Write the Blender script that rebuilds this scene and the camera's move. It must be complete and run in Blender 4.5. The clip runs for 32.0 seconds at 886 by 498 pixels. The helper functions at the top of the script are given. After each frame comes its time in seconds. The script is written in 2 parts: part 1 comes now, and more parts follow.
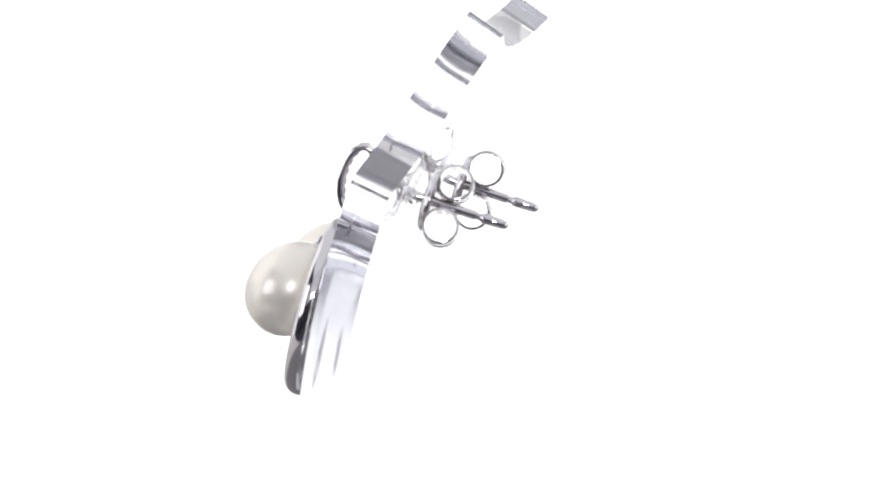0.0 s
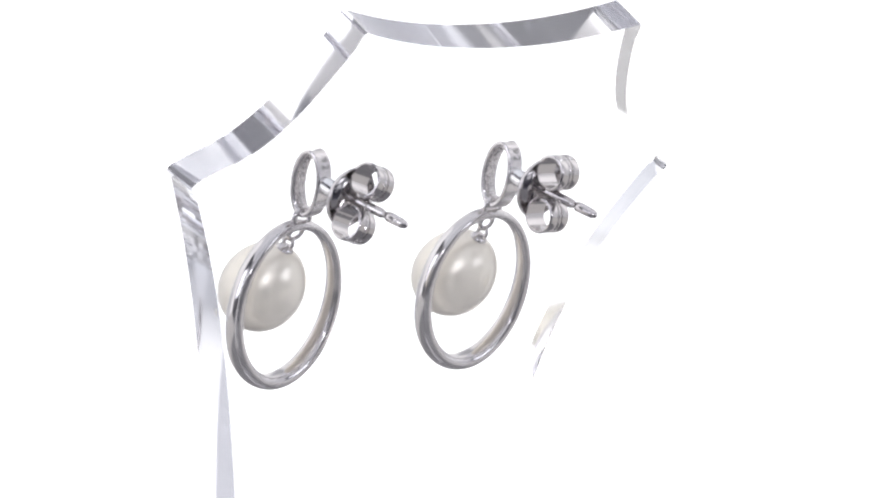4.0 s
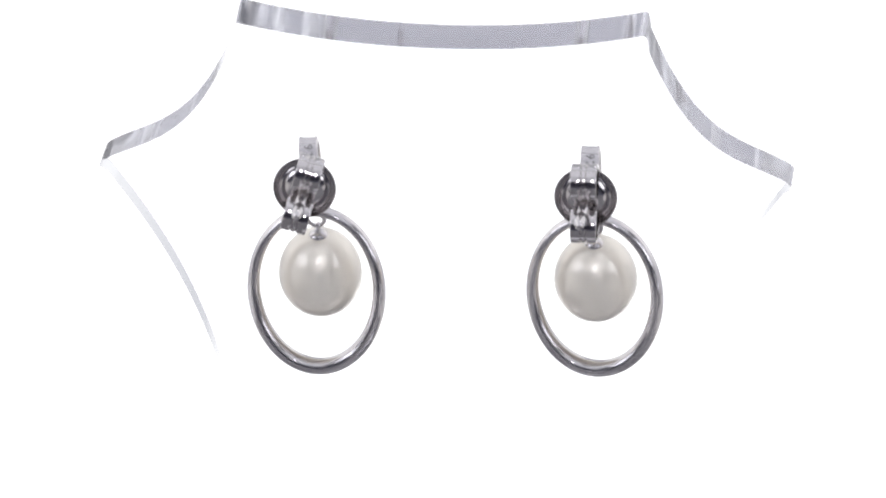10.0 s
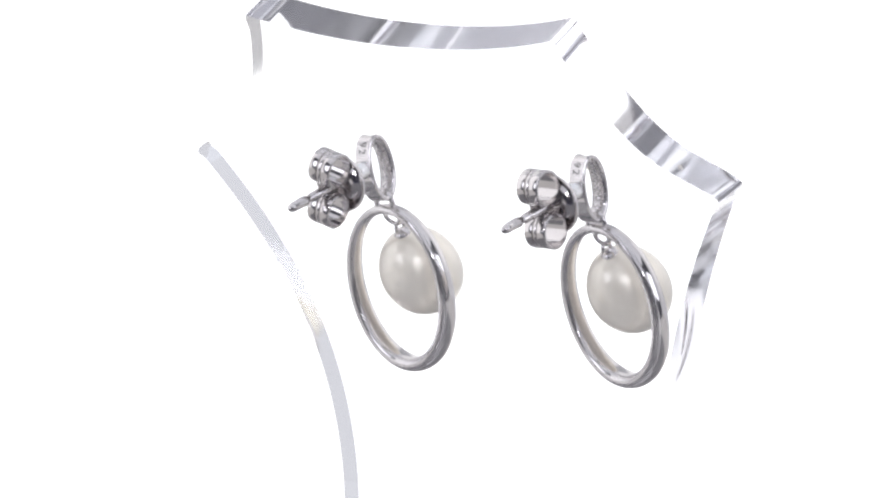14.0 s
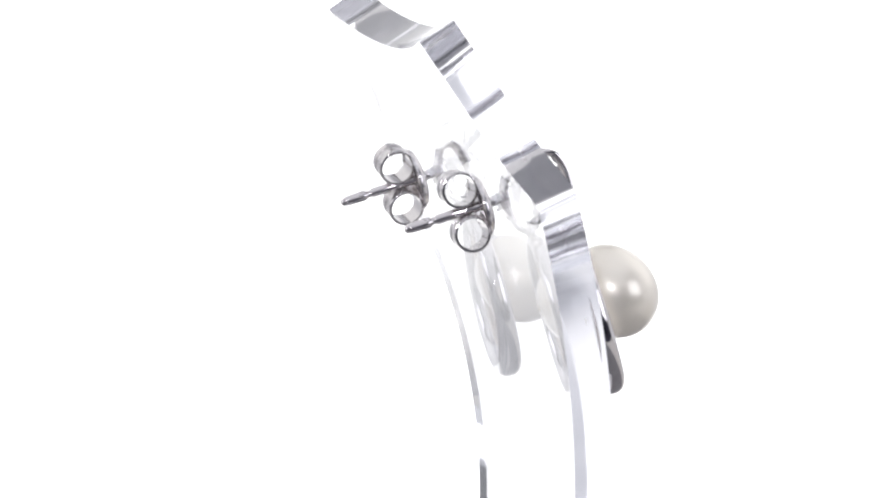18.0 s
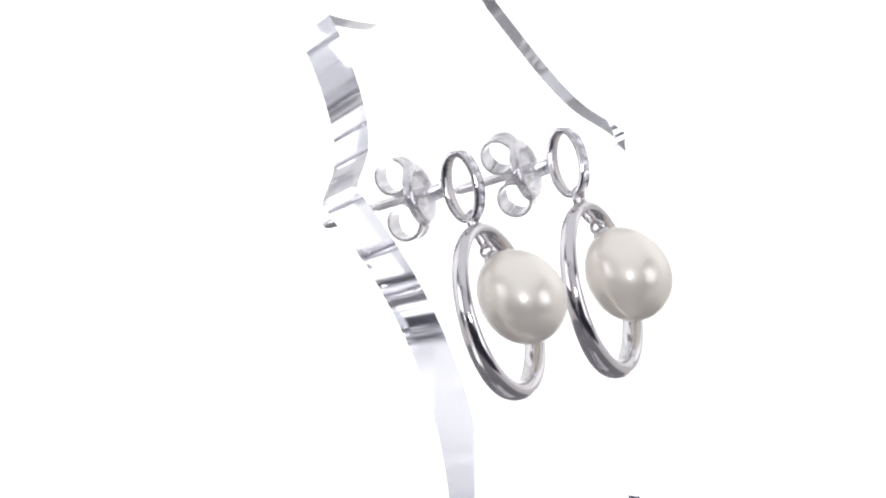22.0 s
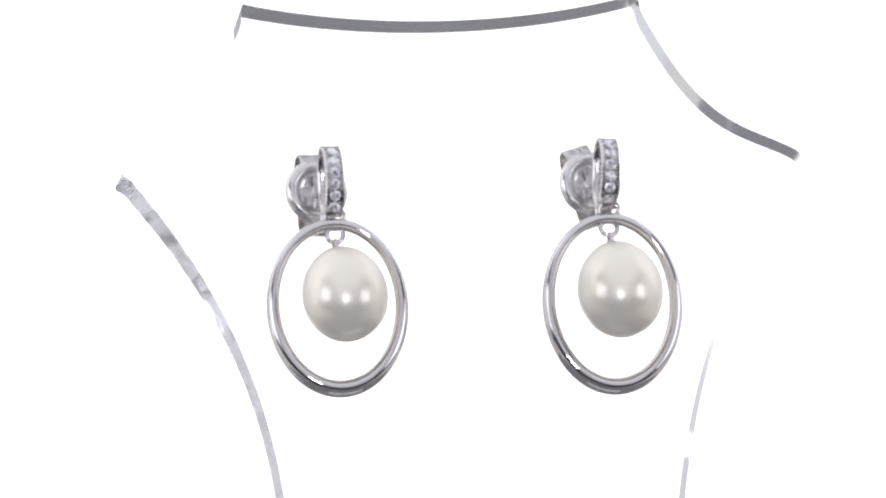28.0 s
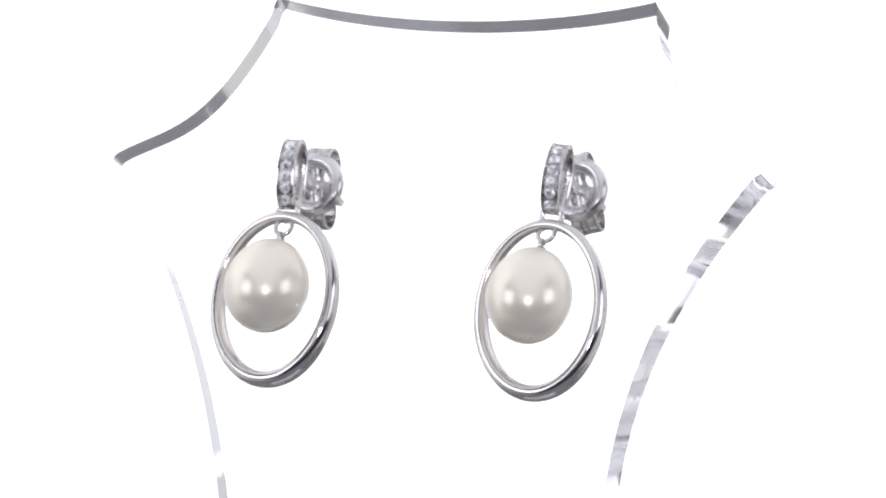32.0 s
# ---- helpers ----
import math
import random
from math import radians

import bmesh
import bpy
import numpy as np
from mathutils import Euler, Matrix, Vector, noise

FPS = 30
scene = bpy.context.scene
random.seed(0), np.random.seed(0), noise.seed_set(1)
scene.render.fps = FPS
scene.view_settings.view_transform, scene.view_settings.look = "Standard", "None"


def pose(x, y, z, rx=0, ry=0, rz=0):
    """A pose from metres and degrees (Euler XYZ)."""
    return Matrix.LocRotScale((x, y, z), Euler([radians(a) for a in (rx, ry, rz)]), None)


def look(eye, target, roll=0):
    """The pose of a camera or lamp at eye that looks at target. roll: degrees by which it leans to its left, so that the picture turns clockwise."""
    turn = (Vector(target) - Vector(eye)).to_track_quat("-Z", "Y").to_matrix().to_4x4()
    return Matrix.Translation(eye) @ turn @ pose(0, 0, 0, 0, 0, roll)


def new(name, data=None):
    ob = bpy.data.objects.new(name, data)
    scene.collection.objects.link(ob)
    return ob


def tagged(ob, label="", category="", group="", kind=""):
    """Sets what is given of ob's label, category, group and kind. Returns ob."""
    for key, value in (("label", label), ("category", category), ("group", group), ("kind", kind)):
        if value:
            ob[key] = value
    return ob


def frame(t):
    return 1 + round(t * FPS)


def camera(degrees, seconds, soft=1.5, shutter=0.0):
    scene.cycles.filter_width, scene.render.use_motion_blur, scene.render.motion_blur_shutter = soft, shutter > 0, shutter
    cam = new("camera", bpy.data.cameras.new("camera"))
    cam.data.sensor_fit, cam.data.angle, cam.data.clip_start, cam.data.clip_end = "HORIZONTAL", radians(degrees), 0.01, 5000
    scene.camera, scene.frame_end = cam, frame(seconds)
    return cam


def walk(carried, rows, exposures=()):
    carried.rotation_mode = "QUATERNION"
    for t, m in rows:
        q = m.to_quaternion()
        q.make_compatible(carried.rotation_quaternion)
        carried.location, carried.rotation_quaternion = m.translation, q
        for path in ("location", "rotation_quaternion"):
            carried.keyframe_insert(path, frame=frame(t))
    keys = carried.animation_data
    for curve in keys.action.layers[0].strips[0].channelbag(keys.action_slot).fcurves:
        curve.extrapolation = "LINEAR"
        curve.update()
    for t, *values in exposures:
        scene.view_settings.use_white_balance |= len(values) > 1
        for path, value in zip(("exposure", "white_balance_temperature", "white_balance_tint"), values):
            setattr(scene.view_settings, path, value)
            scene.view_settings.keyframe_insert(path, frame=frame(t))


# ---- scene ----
# All lengths of the jewellery and of the stand are given in millimetres and scaled by MM.
MM = 0.001
AXIS_Z = 0.085          # height of the aimed point on the turning axis above the table
TURN_START, TURN_SPEED = 266.16, -8.8891    # degrees, degrees a second

# ---- camera: a long lens one metre off, looking slightly down; it stands still ----
cam = camera(4.7072, 32.0, soft=2.4)
EYE = (0.0, -math.cos(radians(4.71)), AXIS_Z + math.sin(radians(4.71)))
VIEW = look(EYE, (-0.00041, 0, AXIS_Z), 0.483)
walk(cam, [(0.0, VIEW), (32.0, VIEW)])

scene.view_settings.exposure = 0.23
# light runs far inside the acrylic before it leaves
scene.cycles.max_bounces, scene.cycles.glossy_bounces, scene.cycles.transmission_bounces = 200, 200, 200

# ---- world and lights ----
world = bpy.data.worlds.new("studio_air")
scene.world = world
world.use_nodes = True
world.node_tree.nodes["Background"].inputs[0].default_value = (0.82, 0.82, 1.0, 1)
world.node_tree.nodes["Background"].inputs[1].default_value = 0.12


def area_lamp(name, eye, target, size_x, size_y, watts, colour=(1, 1, 1)):
    data = bpy.data.lights.new(name, "AREA")
    data.shape, data.size, data.size_y, data.energy, data.color = "RECTANGLE", size_x, size_y, watts, colour
    ob = new(name, data)
    ob.matrix_world = look(eye, target)
    return ob


CENTRE = (0, 0, AXIS_Z)
area_lamp("softbox_lamp", (-0.72, -0.48, 0.27), CENTRE, 0.42, 0.40, 1.18, (0.905, 0.915, 1.0))
area_lamp("softbox_lamp", (0.72, -0.48, 0.27), CENTRE, 0.42, 0.40, 1.18, (0.905, 0.915, 1.0))
area_lamp("front_lamp", (0.0, -1.03, 0.235), CENTRE, 0.085, 0.085, 1.35, (0.92, 0.915, 1.0))


# ---- materials ----
def material(name):
    m = bpy.data.materials.new(name)
    m.use_nodes = True
    nodes = m.node_tree.nodes
    return m, nodes, m.node_tree.links, nodes["Principled BSDF"]


def noise_node(nodes, links, scale, detail=4):
    co = nodes.new("ShaderNodeTexCoord")
    n = nodes.new("ShaderNodeTexNoise")
    n.inputs["Scale"].default_value, n.inputs["Detail"].default_value = scale, detail
    links.new(co.outputs["Object"], n.inputs["Vector"])
    return n


def ramp_node(nodes, links, source, low, high, at=(0.35, 0.65)):
    r = nodes.new("ShaderNodeValToRGB")
    r.color_ramp.elements[0].position, r.color_ramp.elements[1].position = at
    r.color_ramp.elements[0].color, r.color_ramp.elements[1].color = low, high
    links.new(source, r.inputs[0])
    return r


def grey(v):
    return (v, v, v, 1)


def make_silver(name, base, rough_low, rough_high, bump):
    m, nodes, links, b = material(name)
    b.inputs["Metallic"].default_value = 1
    fine = noise_node(nodes, links, 2600, 6)
    wide = noise_node(nodes, links, 320, 3)
    tone = ramp_node(nodes, links, wide.outputs[0], (base * 0.94, base * 0.90, base * 0.90, 1), (base, base * 0.965, base * 0.96, 1))
    links.new(tone.outputs[0], b.inputs["Base Color"])
    rough = ramp_node(nodes, links, fine.outputs[0], grey(rough_low), grey(rough_high))
    links.new(rough.outputs[0], b.inputs["Roughness"])
    bp = nodes.new("ShaderNodeBump")
    bp.inputs["Strength"].default_value, bp.inputs["Distance"].default_value = bump, 0.00003
    links.new(wide.outputs[0], bp.inputs["Height"])
    links.new(bp.outputs[0], b.inputs["Normal"])
    return m


def make_pearl():
    m, nodes, links, b = material("pearl_nacre")
    wide = noise_node(nodes, links, 180, 3)
    fine = noise_node(nodes, links, 1500, 5)
    tone = ramp_node(nodes, links, wide.outputs[0], (0.948, 0.884, 0.758, 1), (0.978, 0.92, 0.805, 1))
    links.new(tone.outputs[0], b.inputs["Base Color"])
    rough = ramp_node(nodes, links, fine.outputs[0], grey(0.33), grey(0.35))
    links.new(rough.outputs[0], b.inputs["Roughness"])
    b.inputs["Metallic"].default_value = 0.36
    b.inputs["IOR"].default_value = 1.5
    b.inputs["Coat Weight"].default_value = 0.8
    b.inputs["Coat Roughness"].default_value = 0.125
    b.inputs["Coat IOR"].default_value = 1.68
    return m


def make_clear(name, colour, ior, rough):
    m, nodes, links, b = material(name)
    b.inputs["Base Color"].default_value = colour
    b.inputs["Transmission Weight"].default_value = 1
    b.inputs["Specular Tint"].default_value = (0.982, 0.982, 0.993, 1)      # every bounce inside loses a little
    b.inputs["IOR"].default_value = ior
    b.inputs["Roughness"].default_value = rough
    return m


def make_stone():
    """A brilliant-cut stone; the sparkle of its facets is painted as pale and dark cells, under a glossy coat."""
    m, nodes, links, b = material("white_stone")
    co = nodes.new("ShaderNodeTexCoord")
    n = nodes.new("ShaderNodeTexVoronoi")
    n.inputs["Scale"].default_value = 3800
    links.new(co.outputs["Object"], n.inputs["Vector"])
    # glints put into the colour, cell by cell
    tone = ramp_node(nodes, links, n.outputs["Color"], (0.42, 0.42, 0.55, 1), (0.98, 0.98, 1.0, 1), (0.22, 0.36))
    links.new(tone.outputs[0], b.inputs["Base Color"])
    bp = nodes.new("ShaderNodeBump")
    bp.inputs["Strength"].default_value, bp.inputs["Distance"].default_value = 0.8, 0.00006
    links.new(n.outputs["Color"], bp.inputs["Height"])
    links.new(bp.outputs[0], b.inputs["Normal"])
    b.inputs["Metallic"].default_value = 0.35
    b.inputs["Roughness"].default_value = 0.08
    b.inputs["IOR"].default_value = 1.9
    b.inputs["Coat Weight"].default_value = 1.0
    b.inputs["Coat IOR"].default_value = 2.0
    b.inputs["Coat Roughness"].default_value = 0.02
    return m


def make_edge():
    """The sawn and polished rim of the acrylic: slightly wavy, a little frosted."""
    m, nodes, links, b = material("polished_acrylic_rim")
    b.inputs["Base Color"].default_value = (0.945, 0.945, 0.985, 1)
    b.inputs["Transmission Weight"].default_value = 1
    b.inputs["IOR"].default_value = 1.49
    n = noise_node(nodes, links, 170, 1)
    rough = ramp_node(nodes, links, n.outputs[0], grey(0.04), grey(0.10))
    links.new(rough.outputs[0], b.inputs["Roughness"])
    bp = nodes.new("ShaderNodeBump")
    bp.inputs["Strength"].default_value, bp.inputs["Distance"].default_value = 0.03, 0.00012
    links.new(n.outputs[0], bp.inputs["Height"])
    links.new(bp.outputs[0], b.inputs["Normal"])
    return m


def make_plain(name, low, high, scale, rough):
    m, nodes, links, b = material(name)
    n = noise_node(nodes, links, scale, 4)
    tone = ramp_node(nodes, links, n.outputs[0], low, high)
    links.new(tone.outputs[0], b.inputs["Base Color"])
    b.inputs["Roughness"].default_value = rough
    return m


def make_glow(name, colour, strength):
    m = bpy.data.materials.new(name)
    m.use_nodes = True
    nodes = m.node_tree.nodes
    nodes.clear()
    e = nodes.new("ShaderNodeEmission")
    e.inputs[0].default_value, e.inputs[1].default_value = (*colour, 1), strength
    out = nodes.new("ShaderNodeOutputMaterial")
    m.node_tree.links.new(e.outputs[0], out.inputs[0])
    return m


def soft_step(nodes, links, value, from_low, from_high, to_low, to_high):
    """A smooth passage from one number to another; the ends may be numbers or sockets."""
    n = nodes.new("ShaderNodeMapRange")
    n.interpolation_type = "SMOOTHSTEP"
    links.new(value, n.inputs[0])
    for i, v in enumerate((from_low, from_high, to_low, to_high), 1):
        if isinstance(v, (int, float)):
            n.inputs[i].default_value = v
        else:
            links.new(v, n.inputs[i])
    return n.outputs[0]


def make_graded_glow(name, low, high, spread):
    """A fabric whose uneven glow is painted in, with no lamp behind. spread builds its strength from the place on the
    cloth; the colour goes from low to high with it.
    """
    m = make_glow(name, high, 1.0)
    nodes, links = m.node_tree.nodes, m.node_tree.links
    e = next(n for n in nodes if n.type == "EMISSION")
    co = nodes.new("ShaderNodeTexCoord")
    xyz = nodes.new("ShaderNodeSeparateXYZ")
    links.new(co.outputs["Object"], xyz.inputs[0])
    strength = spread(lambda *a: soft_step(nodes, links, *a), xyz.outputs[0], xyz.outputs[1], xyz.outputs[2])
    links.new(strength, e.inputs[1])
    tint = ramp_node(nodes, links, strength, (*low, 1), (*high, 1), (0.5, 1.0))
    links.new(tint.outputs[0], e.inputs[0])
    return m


# glow painted over the cloth: bright middle, dimmer wings, fitted to rim tones
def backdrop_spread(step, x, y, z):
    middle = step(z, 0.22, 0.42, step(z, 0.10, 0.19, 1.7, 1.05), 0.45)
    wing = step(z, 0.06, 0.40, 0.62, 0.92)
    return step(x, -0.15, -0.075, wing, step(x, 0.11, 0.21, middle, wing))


# side cloths: brighter and dimmer zones painted into the glow, each side its own
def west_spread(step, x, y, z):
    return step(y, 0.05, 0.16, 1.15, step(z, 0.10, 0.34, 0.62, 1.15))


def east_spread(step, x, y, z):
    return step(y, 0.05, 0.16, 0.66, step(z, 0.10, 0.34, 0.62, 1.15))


SILVER = make_silver("polished_silver", 0.73, 0.05, 0.10, 0.25)
SILVER_INSIDE = make_silver("unpolished_silver", 0.64, 0.20, 0.32, 0.5)
SILVER_DISC = make_silver("dished_silver", 0.75, 0.12, 0.20, 0.4)
SILVER_BACK = make_silver("pressed_silver", 0.68, 0.07, 0.14, 0.4)
PEARL = make_pearl()
ACRYLIC = make_clear("clear_acrylic", (0.985, 0.99, 1.0, 1), 1.49, 0.0)
ACRYLIC_EDGE = make_edge()
STONE = make_stone()
MARK = make_plain("engraved_mark", grey(0.10), grey(0.16), 900, 0.6)
MARK.node_tree.nodes["Principled BSDF"].inputs["Specular IOR Level"].default_value = 0.1
TABLE = make_plain("white_table", (0.62, 0.60, 0.57, 1), (0.66, 0.64, 0.61, 1), 6, 0.6)
BASE = make_plain("pale_base", (0.64, 0.635, 0.65, 1), (0.68, 0.675, 0.69, 1), 60, 0.4)
PLATTER = make_plain("grey_platter", (0.185, 0.181, 0.19, 1), (0.215, 0.211, 0.22, 1), 40, 0.5)
WALL = make_plain("studio_wall_paint", (0.24, 0.24, 0.30, 1), (0.28, 0.28, 0.34, 1), 1.5, 0.8)
BACKDROP_GRADED = make_graded_glow("graded_backdrop_glow", (0.915, 0.925, 1.0), (0.985, 0.985, 1.0), backdrop_spread)
WEST_GRADED = make_graded_glow("graded_west_glow", (0.915, 0.925, 1.0), (0.97, 0.965, 1.0), west_spread)
EAST_GRADED = make_graded_glow("graded_east_glow", (0.915, 0.925, 1.0), (0.965, 0.96, 1.0), east_spread)
FRONT_FILL = make_glow("front_fill_glow", (0.90, 0.91, 1.0), 0.61)
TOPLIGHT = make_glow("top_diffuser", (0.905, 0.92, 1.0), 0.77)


# ---- mesh helpers ----
def finish(bm, name, mat, smooth=True, angle=40, turn_out=True):
    if turn_out:
        bmesh.ops.recalc_face_normals(bm, faces=bm.faces)
    if smooth:
        for f in bm.faces:
            f.smooth = True
        for e in bm.edges:
            if len(e.link_faces) == 2 and e.calc_face_angle(0) > radians(angle):
                e.smooth = False
    me = bpy.data.meshes.new(name)
    bm.to_mesh(me)
    bm.free()
    me.materials.append(mat)
    return me


def part(name, bm, mat, parent, label="", smooth=True, angle=40, turn_out=True):
    ob = new(name, finish(bm, name, mat, smooth, angle, turn_out))
    if parent:
        ob.parent = parent
    if label:
        tagged(ob, label)
    return ob


def box_bm(x0, x1, y0, y1, z0, z1, bevel=0.0):
    bm = bmesh.new()
    bmesh.ops.create_cube(bm, size=1, matrix=Matrix.Translation(((x0 + x1) / 2, (y0 + y1) / 2, (z0 + z1) / 2)) @ Matrix.Diagonal((x1 - x0, y1 - y0, z1 - z0, 1)))
    if bevel:
        bmesh.ops.bevel(bm, geom=bm.edges[:], offset=bevel, segments=3, profile=0.5, affect="EDGES")
    return bm


def sweep_bm(rings, closed_path=False, caps=True):
    """Skin a list of equal rings of points."""
    bm = bmesh.new()
    vs = [[bm.verts.new(Vector(p) * MM) for p in ring] for ring in rings]
    n, k = len(vs), len(vs[0])
    for i in range(n if closed_path else n - 1):
        a, b = vs[i], vs[(i + 1) % n]
        for j in range(k):
            bm.faces.new((a[j], a[(j + 1) % k], b[(j + 1) % k], b[j]))
    if caps and not closed_path:
        bm.faces.new(vs[0])
        bm.faces.new(vs[-1][::-1])
    return bm


def tube_bm(path, radius, sides=12, closed=False):
    """A round wire of one radius, or a radius for each point, along a path."""
    pts = [Vector(p) for p in path]
    n = len(pts)
    rings = []
    side = None
    for i, p in enumerate(pts):
        a = pts[(i - 1) % n] if closed or i else p
        b = pts[(i + 1) % n] if closed or i < n - 1 else p
        t = (b - a).normalized()
        if side is None:
            side = t.orthogonal().normalized()
        side = (side - t * side.dot(t)).normalized()
        up = t.cross(side)
        r = radius[i] if isinstance(radius, (list, tuple)) else radius
        rings.append([p + (side * math.cos(u) + up * math.sin(u)) * r for u in (2 * math.pi * j / sides for j in range(sides))])
    return sweep_bm(rings, closed)


def loop_path(centre, across, up, ra, rb, n=36):
    c, a, b = Vector(centre), Vector(across).normalized(), Vector(up).normalized()
    return [c + a * (ra * math.cos(u)) + b * (rb * math.sin(u)) for u in (2 * math.pi * i / n for i in range(n))]


def lathe_bm(profile, origin, axis, sides=40):
    """Turn (along, radius) pairs round an axis."""
    o, d = Vector(origin), Vector(axis).normalized()
    a = d.orthogonal().normalized()
    b = d.cross(a)
    rings = [[o + d * s + (a * math.cos(u) + b * math.sin(u)) * max(r, 0.004) for u in (2 * math.pi * j / sides for j in range(sides))] for s, r in profile]
    return sweep_bm(rings)


# ---- the studio: table, lit panels and plain walls that close it ----
def slab(name, mat, x0, x1, y0, y1, z0, z1, label, category):
    ob = part(name, box_bm(x0, x1, y0, y1, z0, z1), mat, None, smooth=False)
    return tagged(ob, label, category, kind="structure")


slab("table", TABLE, -1.2, 1.2, -0.135, 0.52, -0.05, -0.012, "white matt photo table", "table")


def backdrop_bm():
    """A thin fabric that lies on the table's far end, sweeps up in a cove and hangs upright."""
    line = [(0.20, -0.008, 0, 1)]
    for i in range(25):
        u = radians(90 * i / 24)
        line.append((0.23 + 0.23 * math.sin(u), 0.112 - 0.12 * math.cos(u), -math.sin(u), math.cos(u)))
    line.append((0.46, 1.0, -1, 0))
    rings = [[(1000 * (y - d * ny), 1000 * (z - d * nz)) for y, z, ny, nz in line] for d in (0.0, 0.003)]
    outline = rings[0] + rings[1][::-1]
    return sweep_bm([[(x, y, z) for y, z in outline] for x in (-598, 598)])


tagged(part("backdrop", backdrop_bm(), BACKDROP_GRADED, None, angle=30), "white fabric backdrop sweeping onto the table, its graded glow painted in", "backdrop", kind="structure")
slab("side_panel_1", WEST_GRADED, -0.62, -0.60, -0.14, 0.44, -0.008, 1.0, "white side diffuser of a light tent, its uneven glow painted in", "diffuser panel")
slab("side_panel_2", EAST_GRADED, 0.60, 0.62, -0.14, 0.44, -0.008, 1.0, "white side diffuser of a light tent, its uneven glow painted in", "diffuser panel")
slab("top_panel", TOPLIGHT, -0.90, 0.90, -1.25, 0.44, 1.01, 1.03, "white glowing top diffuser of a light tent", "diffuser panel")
# unseen fill panel, added to brighten what pearl, silver and rim reflect
slab("front_panel", FRONT_FILL, -0.75, 0.75, -1.27, -1.25, 0.215, 1.0, "unseen white glowing panel above the lens, added to brighten reflections", "diffuser panel")
slab("floor", WALL, -2.0, 2.0, -2.6, 1.6, -0.80, -0.75, "plain grey studio floor", "floor")
slab("ceiling", WALL, -2.0, 2.0, -2.6, 1.6, 2.0, 2.05, "plain grey studio ceiling", "ceiling")
slab("wall_north", WALL, -2.0, 2.0, 1.6, 1.65, -0.80, 2.05, "plain grey studio wall", "wall")
slab("wall_south", WALL, -2.0, 2.0, -2.65, -2.6, -0.80, 2.05, "plain grey studio wall", "wall")
slab("wall_west", WALL, -2.05, -2.0, -2.65, 1.65, -0.80, 2.05, "plain grey studio wall", "wall")
slab("wall_east", WALL, 2.0, 2.05, -2.65, 1.65, -0.80, 2.05, "plain grey studio wall", "wall")


# ---- the acrylic bust ----
X_MID, THICK = 0.5, 3.8
Z_FOOT = -76.8          # the sheet stands on an 8 mm base


def lean(z):
    """The front face's depth at a height: upright below, leaning back towards the neck."""
    u = max(z, -27.0) / 20
    return -7.558 + 6.805 * u + 2.892 * u * u + 0.071 * u ** 3


def lean_slope(z):
    if z < -27:
        return 0.0
    u = z / 20
    return (6.805 + 2 * 2.892 * u + 3 * 0.071 * u * u) / 20


def bend(x):
    """One shoulder is bent a little forward."""
    return 0.7 * (max(x - 6, 0) / 26) ** 2


def outward_normal(x, z):
    """The way square to the sheet, towards its back."""
    return Vector((1.4 * max(x - 6, 0) / 26 ** 2, 1, -lean_slope(z))).normalized()


def surface(x, z, depth):
    return Vector((X_MID + x, lean(z) - bend(x), z)) + outward_normal(x, z) * depth


def side_x(z):
    u = (max(z, -25.0) - 8) / 20
    x = 31.76 + 16.937 * u + 6.736 * u ** 2 + 0.926 * u ** 3 + 0.062 * u ** 4
    x += 0.45 * math.sin(math.pi * min(1.0, max(0.0, (8 - z) / 36))) ** 0.5
    return x + (0.0 if z > -25 else 6.5 * ((-25 - z) / 52) ** 2)


def upper_z(x):
    u = (x - 25) / 7
    return 12.27 - 5.61 * u + 4.38 * u * u - 2.41 * u ** 3


def top_z(x):
    u = x / 19
    return 21.05 + 1.80 * u * u + 0.164 * u ** 4


def bust_outline():
    """The right half from the middle of the top edge round to the foot, then mirrored."""
    half = [(18.4 * i / 22, top_z(18.4 * i / 22)) for i in range(23)]
    half += [(18.75, 23.0), (18.98, 22.75), (19.08, 22.4)]
    half += [(x, upper_z(x)) for x in (19.15 + 12.7 * i / 26 for i in range(27))]
    half += [(32.15, 8.45), (32.25, 8.25), (32.15, 7.95)]
    z = 7.6
    while z > Z_FOOT:
        half.append((side_x(z), z))
        z -= 1.1 if z > -30 else 4.0
    half.append((side_x(Z_FOOT), Z_FOOT))
    return half + [(-x, z) for x, z in reversed(half) if x > 0]


HOLES = [(-12.75 - X_MID, 7.0), (13.4 - X_MID, 7.0)]


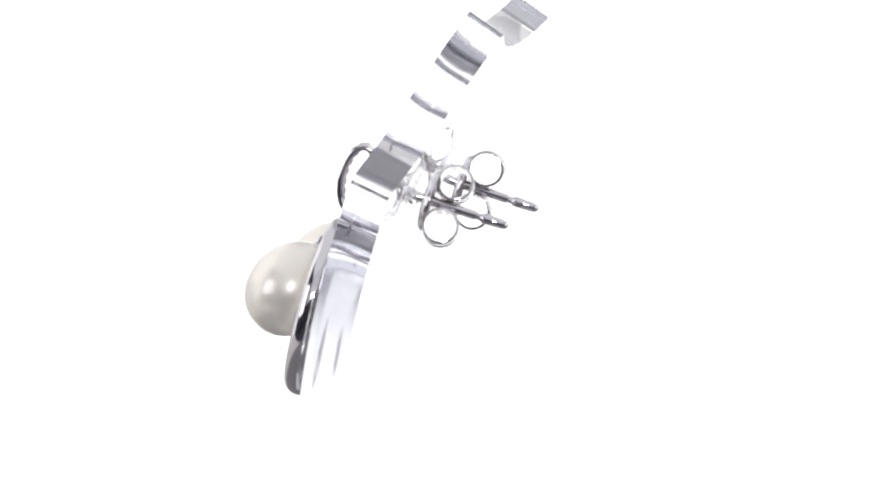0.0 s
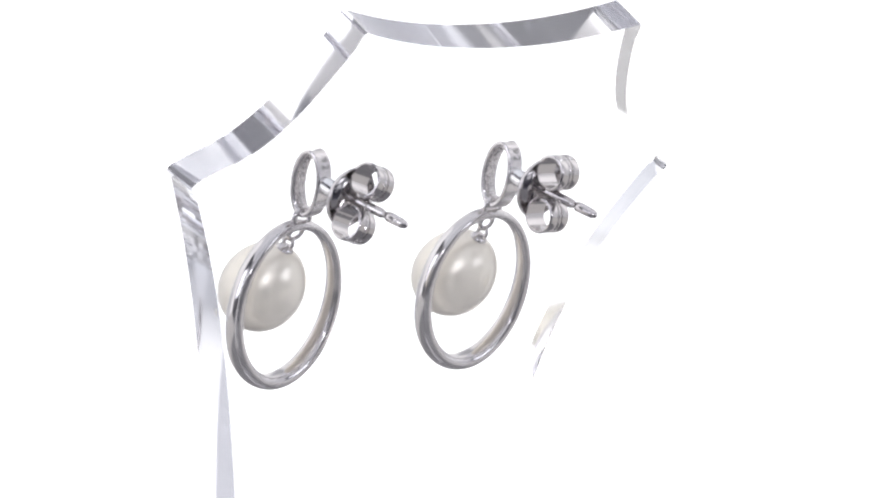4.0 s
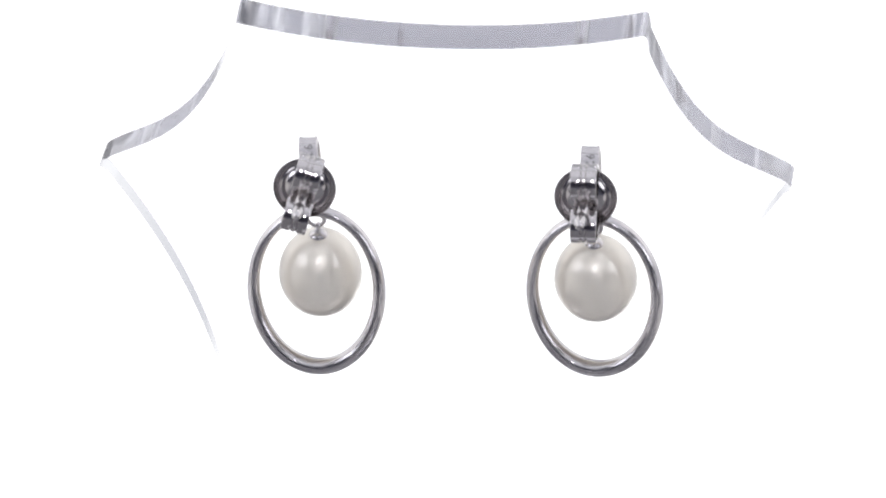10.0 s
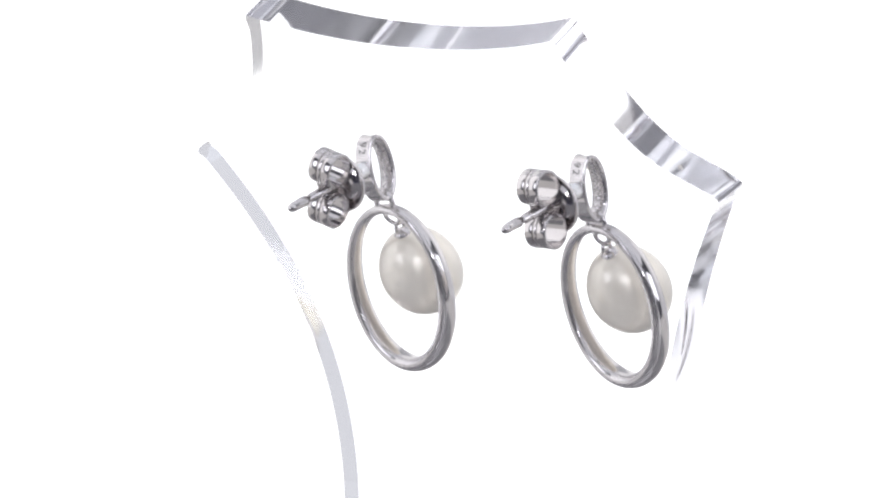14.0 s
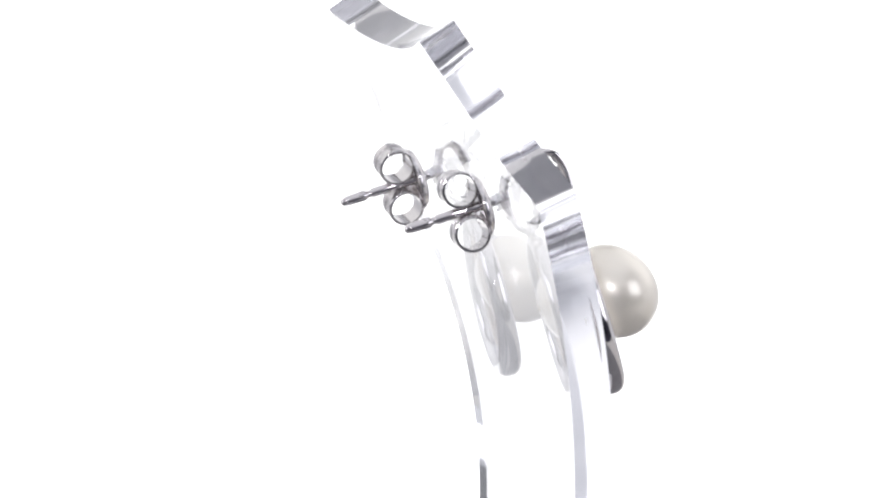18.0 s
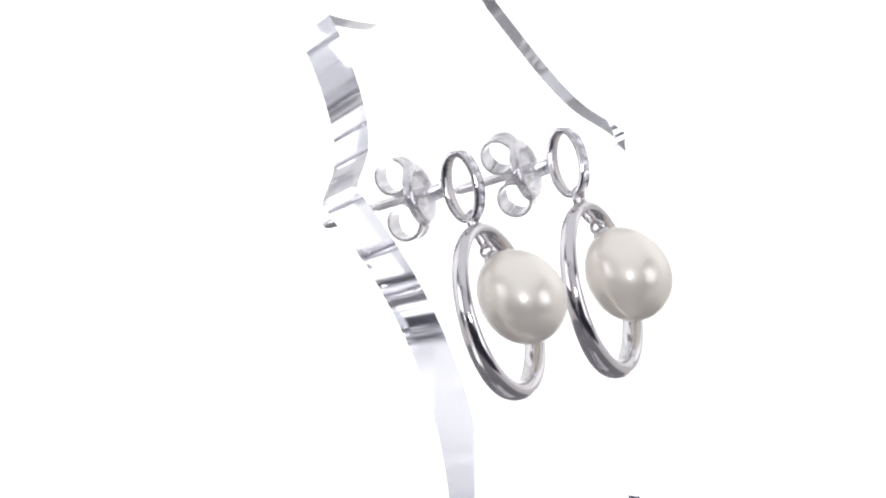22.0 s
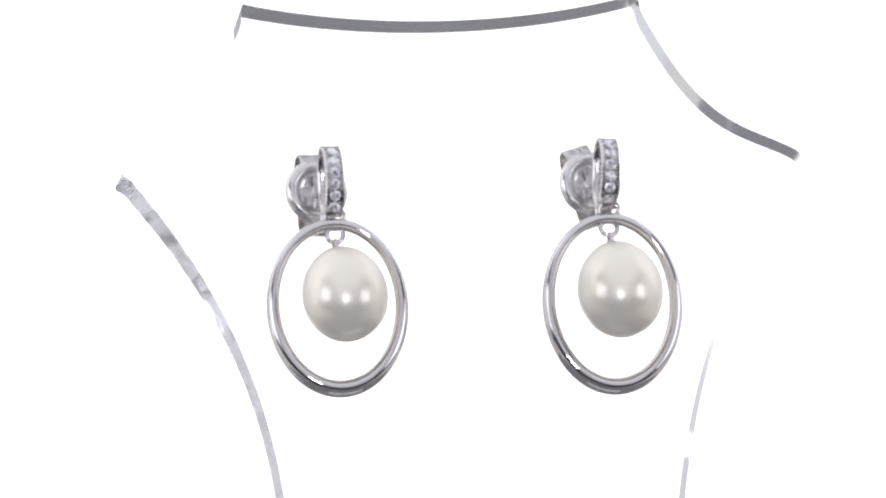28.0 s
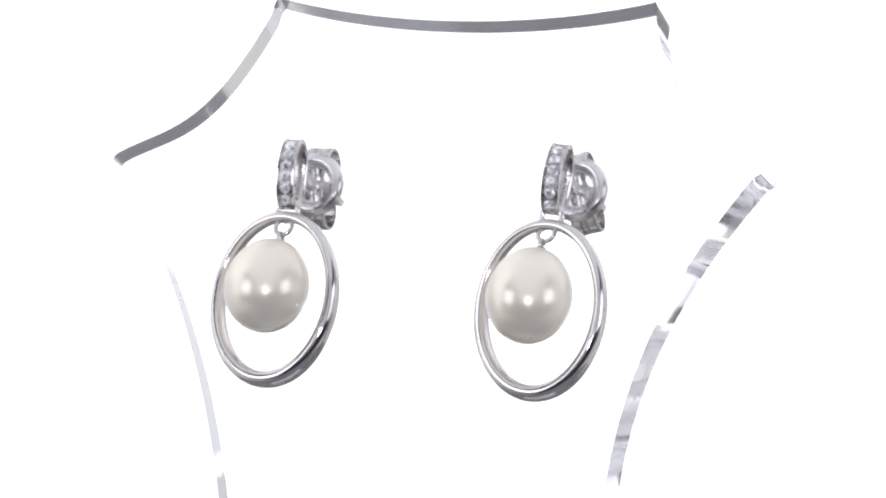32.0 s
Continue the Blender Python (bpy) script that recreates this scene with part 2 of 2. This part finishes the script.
def bust_bm():
    from mathutils import geometry
    outline = bust_outline()
    pts = [Vector(p) for p in outline]
    loops = [list(range(len(pts)))]
    for hx, hz in HOLES:
        start = len(pts)
        pts += [Vector((hx + 0.8 * math.cos(u), hz + 0.8 * math.sin(u))) for u in (2 * math.pi * i / 24 for i in range(24))]
        loops.append(list(range(start, len(pts))))

    def inside(x, z):
        if abs(x) > 18.5:
            return abs(x) < 31.6 and z < upper_z(abs(x)) - 0.5 and abs(x) < side_x(z) - 0.5 if z < 8 else abs(x) < 31.6 and z < upper_z(abs(x)) - 0.5
        return z < top_z(x) - 0.5

    z = Z_FOOT + 2
    while z < 24:
        for i in range(-14, 15):
            x = i * 2.3
            if inside(x, z) and (abs(x) < 18 or z > -26) and all((x - hx) ** 2 + (z - hz) ** 2 > 1.3 for hx, hz in HOLES):
                pts.append(Vector((x, z)))
        z += 0.55 if z > -30 else 4.0
    edges = [(loop[i], loop[(i + 1) % len(loop)]) for loop in loops for i in range(len(loop))]
    verts, _, faces, *_ = geometry.delaunay_2d_cdt(pts, edges, [], 1, 1e-5)
    bm, rim = bmesh.new(), bmesh.new()
    front, back, rim_front, rim_back = ([b.verts.new(surface(v.x, v.y, d) * MM) for v in verts] for b, d in ((bm, 0), (bm, THICK), (rim, 0), (rim, THICK)))
    count = {}
    for f in faces:
        c = sum((verts[i] for i in f), Vector((0, 0))) / len(f)
        if any((c.x - hx) ** 2 + (c.y - hz) ** 2 < 0.62 for hx, hz in HOLES):
            continue
        bm.faces.new([front[i] for i in f])
        bm.faces.new([back[i] for i in reversed(f)])
        for i in range(len(f)):
            a, b = f[i], f[(i + 1) % len(f)]
            if (b, a) in count:
                del count[b, a]
            else:
                count[a, b] = True
    for a, b in count:
        rim.faces.new((rim_front[b], rim_front[a], rim_back[a], rim_back[b]))
    for b in (bm, rim):
        bmesh.ops.delete(b, geom=[v for v in b.verts if not v.link_faces], context="VERTS")
    return bm, rim


def make_turntable():
    table = part("turntable", lathe_bm([(0, 0), (0, 129), (0.6, 130), (11, 130), (12, 129), (12, 0)], (0, 0, -12), (0, 0, 1), 96), PLATTER, None, angle=30)
    return tagged(table, "low round grey turntable carrying the clear stand", "turntable")


def make_stand():
    stand = new("display_stand")
    tagged(stand, "clear acrylic neck-shaped earring display stand with curved shoulders", "display stand")
    sheet, rim = bust_bm()
    panel = part("panel", sheet, ACRYLIC, stand, "clear curved acrylic sheet", angle=28, turn_out=False)
    me = panel.data
    outward = []
    for poly in me.polygons:
        side = 1 if poly.normal.y > 0 else -1
        for i in poly.vertices:
            v = me.vertices[i].co / MM
            z = v.z + (THICK * 0.93 * lean_slope(v.z) if side > 0 else 0.0)
            outward.append(outward_normal(v.x - X_MID, z) * side)
    me.normals_split_custom_set(outward)
    edge = part("rim", rim, ACRYLIC_EDGE, stand, "polished cut edge of the acrylic", angle=28, turn_out=False)
    # unseen block, added so that the rim picks up a paler tone from below
    part("base", box_bm(-0.0265, 0.0275, -0.026, 0.008, -0.0848, -0.077, 0.0012), BASE, stand, "low pale grey base block, unseen, that lightens the rim")
    panel.visible_shadow = edge.visible_shadow = False
    return stand


# ---- the earrings ----
POST_DIR = Vector((0, 0.955, -0.297))
POST_UP = Vector((0, 0.297, 0.955))
LOOP_LONG, LOOP_DEEP = 3.08, 1.5        # half axes of the stone-set loop, along the middle of its band


def oval_band_bm(centre, up_dir, half_long, half_deep, thick, width, n=72):
    """A flat oval band whose hole runs along x, with softly rounded edges."""
    up = Vector(up_dir).normalized()
    out = Vector((0, -up.z, up.y))
    rings = []
    for i in range(n):
        u = 2 * math.pi * i / n
        c, s = math.cos(u), math.sin(u)
        p = Vector(centre) + out * (half_deep * c) + up * (half_long * s)
        nrm = (out * (c / half_deep) + up * (s / half_long)).normalized()
        w, e, h = width / 2, 0.1, thick / 2
        dip = 0.17 * min(1.0, max(0.0, 0.35 + 2.2 * c))
        prof = [(-w + e, h), (-w + 0.2, h), (-w + 0.26, h - dip), (w - 0.26, h - dip), (w - 0.2, h), (w - e, h), (w - 0.02, h - e), (w, 0.0), (w - 0.04, -h + 0.14), (w - 0.2, -h + 0.02), (w * 0.45, -h - 0.07), (0.0, -h - 0.1), (-w * 0.45, -h - 0.07),
                (-w + 0.2, -h + 0.02), (-w + 0.04, -h + 0.14), (-w, 0.0), (-w + 0.02, h - e)]
        rings.append([p + Vector((a, 0, 0)) + nrm * b for a, b in prof])
    return sweep_bm(rings, True)


def stone_bm(at, out, radius):
    """A small round brilliant: table, crown, girdle and pavilion."""
    return lathe_bm([(-radius * 0.5, 0), (0, radius), (radius * 0.14, radius), (radius * 0.36, radius * 0.78), (radius * 0.5, radius * 0.5)], at, out, 8)


def oval_hoop_bm(half_wide, half_long):
    """The hanging oval ring, upright in its own frame: slim at the top, heavier and deeper at the bottom, nearly flat inside."""
    n, k, rings = 132, 28, []
    for i in range(n):
        u = 2 * math.pi * i / n
        c, s = math.cos(u), math.sin(u)
        low = (1 - s) / 2
        rad = 0.53 + 0.27 * low ** 1.5
        dep = 0.80 + 0.38 * low ** 1.5
        a, b = half_wide - rad, half_long - rad
        p = Vector((a * c, 0, b * s))
        nrm = Vector((c / a, 0, s / b)).normalized()
        ring = []
        for j in range(k):
            v = 2 * math.pi * j / k
            q, w = math.cos(v), math.sin(v)
            ex = 1.0 if q > 0 else 0.72
            ring.append(p + nrm * (rad * math.copysign(abs(q) ** ex, q)) - Vector((0, dep * w, 0)))
        rings.append(ring)
    return sweep_bm(rings, True)


def pearl_bm(centre, axis, radius, half):
    prof = []
    n = 40
    for i in range(n + 1):
        u = -math.pi / 2 + math.pi * i / n
        s = math.sin(u)
        prof.append((half * s, radius * math.cos(u) * (1 - 0.045 * s)))
    return lathe_bm(prof, centre, axis, 56)


def moved(bm, m):
    """Transform a bmesh by a matrix given in millimetres."""
    t = m.copy()
    t.translation = t.translation * MM
    bmesh.ops.transform(bm, matrix=t, verts=bm.verts)
    return bm


def make_earring(label, x, bail_roll, bail_yaw, hoop_at, hoop_tilt, hoop_yaw, hoop_size, pearl_at, pearl_tilt, pearl_size):
    ear = new("earring")
    tagged(ear, label, "earring", "pair of pearl earrings")
    base = Vector((0, -6.72, 7.17))
    turn = Matrix.Translation((x, 0, 0)) @ Matrix.Translation(base) @ Matrix.Rotation(radians(bail_roll), 4, "Y") @ Matrix.Rotation(radians(bail_yaw), 4, "Z") @ Matrix.Translation(-base)
    up = Vector((0, 0.236, 0.972))
    out = Vector((0, -up.z, up.y))
    bail = part("bail", moved(oval_band_bm(base, up, LOOP_LONG, LOOP_DEEP, 0.58, 1.8), turn), SILVER, ear, "narrow oval silver loop, its front set with small white stones")
    # the inside of the loop and the bed of the stones are left unpolished
    unturn = turn.inverted()
    bail.data.materials.append(SILVER_INSIDE)
    middle = turn @ base * MM
    for poly in bail.data.polygons:
        facing = poly.normal.dot((poly.center - middle).normalized())
        across = abs((unturn @ (poly.center / MM)).x)
        if abs(poly.normal.x) < 0.6 and (facing < -0.45 or (facing > 0.4 and across < 0.62 and poly.center.y < middle.y)):
            poly.material_index = 1
    # equal steps along the oval
    steps, run = [0.0], 0.0
    for i in range(1, 720):
        a = radians(i / 8)
        run += math.hypot((LOOP_LONG + 0.13) * math.cos(a), (LOOP_DEEP + 0.13) * math.sin(a)) * radians(1 / 8)
        if run >= (len(steps) - 0.5) * 1.06 and len(steps) < 4:
            steps.append(a)
    for u in (steps[3], steps[2], steps[1], -steps[1], -steps[2], -steps[3]):
        p = base + out * ((LOOP_DEEP + 0.13) * math.cos(u)) + up * ((LOOP_LONG + 0.13) * math.sin(u))
        nrm = (out * (math.cos(u) / LOOP_DEEP) + up * (math.sin(u) / LOOP_LONG)).normalized()
        part("stone", moved(stone_bm(p, (nrm + Vector((random.uniform(-0.2, 0.2), random.uniform(-0.2, 0.2), random.uniform(-0.2, 0.2)))).normalized(), 0.53), turn), STONE, bail, "small clear white faceted stone", smooth=False)
        for sx in (-0.5, 0.5):
            v = u + radians(10.5)
            q = base + out * ((LOOP_DEEP + 0.2) * math.cos(v)) + up * ((LOOP_LONG + 0.2) * math.sin(v)) + Vector((sx, 0, 0))
            bead = bmesh.new()
            bmesh.ops.create_icosphere(bead, subdivisions=2, radius=0.09 * MM, matrix=Matrix.Translation(q * MM))
            part("bead", moved(bead, turn), SILVER_INSIDE, bail)
        hole = base + out * ((LOOP_DEEP - 0.41) * math.cos(u)) + up * ((LOOP_LONG - 0.41) * math.sin(u))
        part("stone_hole", moved(tube_bm(loop_path(hole, (1, 0, 0), nrm.cross(Vector((1, 0, 0))), 0.24, 0.24, 16), 0.075, 8, True), turn), SILVER, bail)
    # the hallmark on the back of the loop
    for i, ch in enumerate("92"):
        cu = bpy.data.curves.new("mark", "FONT")
        cu.body, cu.size, cu.extrude, cu.align_x, cu.align_y = ch, 1.15 * MM, 0.012 * MM, "CENTER", "CENTER"
        tmp = new("mark", cu)
        me = bpy.data.meshes.new_from_object(tmp.evaluated_get(bpy.context.evaluated_depsgraph_get()))
        bpy.data.objects.remove(tmp)
        u = radians(127 + 15 * i)
        nrm = (out * (math.cos(u) / LOOP_DEEP) + up * (math.sin(u) / LOOP_LONG)).normalized()
        p = base + out * (LOOP_DEEP * math.cos(u)) + up * (LOOP_LONG * math.sin(u)) + nrm * 0.3
        xa = Vector((1, 0, 0))
        along = nrm.cross(xa)
        rot = Matrix((along, -xa, nrm)).transposed() if along.z < 0 else Matrix((-along, xa, nrm)).transposed()
        m = turn.copy()
        m.translation = m.translation * MM
        me.transform(m @ Matrix.Translation(p * MM) @ rot.to_4x4())
        me.materials.clear()
        me.materials.append(MARK)
        mark = new("hallmark", me)
        mark.parent = bail
        tagged(mark, "tiny engraved figure")
    # the post, with its groove near the end
    start = Vector((x, -5.0, 6.83))
    prof = [(0, 0.42), (0.3, 0.46), (9.5, 0.46), (9.7, 0.34), (10.05, 0.34), (10.25, 0.5), (10.6, 0.52), (12.1, 0.47), (12.5, 0.36), (12.7, 0.14), (12.72, 0)]
    part("post", lathe_bm(prof, start, POST_DIR, 20), SILVER, ear, "thin silver ear post with a groove")
    # hanging part
    mid = Vector(hoop_at)
    hang = Matrix.Translation(mid) @ Matrix.Rotation(radians(hoop_yaw), 4, "Z") @ Matrix.Rotation(radians(-hoop_tilt), 4, "X")
    top = hang @ Vector((0, 0, hoop_size[1] - 0.45))
    link_c = (Vector((x, -7.5, 4.15)) + top) / 2 + Vector((0, 0, 0.12))
    part("link", tube_bm(loop_path(link_c, (1, 0, 0), (0, 0.25, 0.97), 0.98, 0.98), 0.3, 14, True), SILVER, ear)
    hoop = part("oval_hoop", moved(oval_hoop_bm(*hoop_size), hang), SILVER, ear, "polished silver open oval, heavier at the bottom")
    pc = Vector(pearl_at)
    axis = Vector((0, math.sin(radians(pearl_tilt)), math.cos(radians(pearl_tilt))))
    tip = pc + axis * pearl_size[1]
    under = hang @ Vector((0, 0, hoop_size[1] - 0.85))
    drop = (tip - under).normalized()
    eye_c = under + drop * 0.72
    part("eyelet", tube_bm(loop_path(eye_c, (1, 0, 0), -drop, 0.78, 0.82), 0.23, 14, True), SILVER, hoop)
    pearl = part("pearl", pearl_bm(pc, axis, *pearl_size), PEARL, ear, "creamy white lustrous drop-shaped pearl")
    part("peg_cup", lathe_bm([(-0.1, 0.8), (0.05, 0.86), (0.2, 0.8), (0.36, 0.62), (0.46, 0.36), (0.62, 0.28), (0.64, 0)], tip - axis * 0.12, axis, 20), SILVER, pearl)
    part("ring", tube_bm(loop_path(tip + axis * 0.62, (0, axis.z, -axis.y), axis, 0.56, 0.56), 0.2, 14, True), SILVER, pearl)
    return ear


def curl_bm(sign):
    """One rolled ear of a butterfly back, in its own frame: x across, y along the post, z away from it."""
    centre, r, rings = Vector((0, 1.65, 2.12 * sign)), 1.58, []
    pts = [Vector((0, 0.12, 0.42 * sign)), Vector((0, 0.1, 0.95 * sign)), Vector((0, 0.12, 1.45 * sign))]
    pts += [Vector((0, centre.y + r * math.cos(a), centre.z + sign * r * math.sin(a) * -1)) for i, a in enumerate(radians(165 + 350 * i / 40) for i in range(41))]
    n = len(pts)
    for i, p in enumerate(pts):
        t = (pts[min(i + 1, n - 1)] - pts[max(i - 1, 0)]).normalized()
        nrm = Vector((0, -t.z, t.y)) * sign
        w = 1.22 if i > 2 else 0.9 + 0.1 * i
        th = 0.13
        prof = [(-w, 0.5), (-w * 0.97, 0.95), (-w * 0.92, 1.1), (-w * 0.30, 1.1), (-w * 0.26, 1.0), (-w * 0.23, -0.2), (-w * 0.18, -0.2), (-w * 0.15, 0.8), (-w * 0.12, 0.95), (w * 0.12, 0.95), (w * 0.15, 0.8), (w * 0.18, -0.2), (w * 0.23, -0.2), (w * 0.26, 1.0), (w * 0.30, 1.1), (w * 0.92, 1.1), (w * 0.97, 0.95), (w, 0.5), (w, -1), (-w, -1)]
        rings.append([p + Vector((a, 0, 0)) + nrm * (b * th) for a, b in prof])
    return sweep_bm(rings)


def add_back(ear, label, x, spin, tip):
    at = Vector((x, 0.0, 5.28))
    frame_m = Matrix.Translation(at) @ Matrix((Vector((1, 0, 0)), POST_DIR, POST_UP)).transposed().to_4x4() @ Matrix.Rotation(radians(spin), 4, "Y") @ Matrix.Rotation(radians(tip), 4, "X")
    # an arched ring round a shallow cup, its outer edge turned back and stepped behind
    prof = [(-0.02, 0.5), (0.02, 0.9), (0.0, 1.45), (-0.08, 1.7), (-0.30, 1.86), (-0.46, 1.98), (-0.56, 2.16), (-0.58, 2.36), (-0.50, 2.58), (-0.34, 2.78), (-0.10, 2.92), (0.10, 2.97), (0.18, 2.94),
            (0.15, 2.84), (-0.05, 2.76), (-0.20, 2.64), (-0.17, 2.56), (-0.32, 2.44), (-0.40, 2.28), (-0.36, 2.12), (-0.24, 2.0), (0.02, 1.80), (0.13, 1.5), (0.14, 0.9), (0.12, 0.5)]
    rings = [[Vector((r * math.cos(u), s, r * math.sin(u))) for u in (2 * math.pi * j / 56 for j in range(56))] for s, r in prof]
    bm = bmesh.new()
    vs = [[bm.verts.new(p * MM) for p in ring] for ring in rings]
    for i in range(len(vs)):
        a, b = vs[i], vs[(i + 1) % len(vs)]
        for j in range(56):
            bm.faces.new((a[j], a[(j + 1) % 56], b[(j + 1) % 56], b[j]))
    disc = part("butterfly_back", moved(bm, frame_m), SILVER_DISC, ear, label)
    for sign in (1, -1):
        part("curl", moved(curl_bm(sign), frame_m), SILVER_BACK, disc, "rolled grooved silver strip", angle=50)


turntable = make_turntable()
stand = make_stand()
earring_a = make_earring("silver drop earring, cream pearl in an oval hoop, hanging level", -12.75, 1.0, 0,
                         (-13.11, -10.37, -4.18), 16.5, -6.9, (6.57, 8.36), (-12.97, -12.56, -2.67), 40, (3.95, 4.62))
earring_b = make_earring("silver drop earring, cream pearl in an oval hoop, loop leaning slightly", 13.45, 5.0, 0,
                         (13.03, -10.22, -4.63), 14.0, -3.9, (6.59, 8.50), (13.0, -12.93, -3.01), 36, (3.96, 4.66))
add_back(earring_a, "dished silver butterfly back, upright on its post", -12.75, 0, 0)
add_back(earring_b, "dished silver butterfly back, twisted askew on its post", 13.45, -15, 0)


# ---- the turning ----
def motions():
    seat = Matrix(((0.99872, -0.04735, 0.01760), (0.04736, 0.99888, 0.00000), (-0.01758, 0.00083, 0.99985))).transposed().to_4x4()
    rows = []
    for i in range(65):
        t = i * 0.5
        rows.append((t, pose(0, 0, AXIS_Z, 0, 0, TURN_START + TURN_SPEED * t) @ seat))
    walk(turntable, [(t, pose(0, 0, 0, 0, 0, TURN_START + TURN_SPEED * t)) for t in (i * 0.5 for i in range(65))])
    for ob in (stand, earring_a, earring_b):
        walk(ob, rows)


motions()
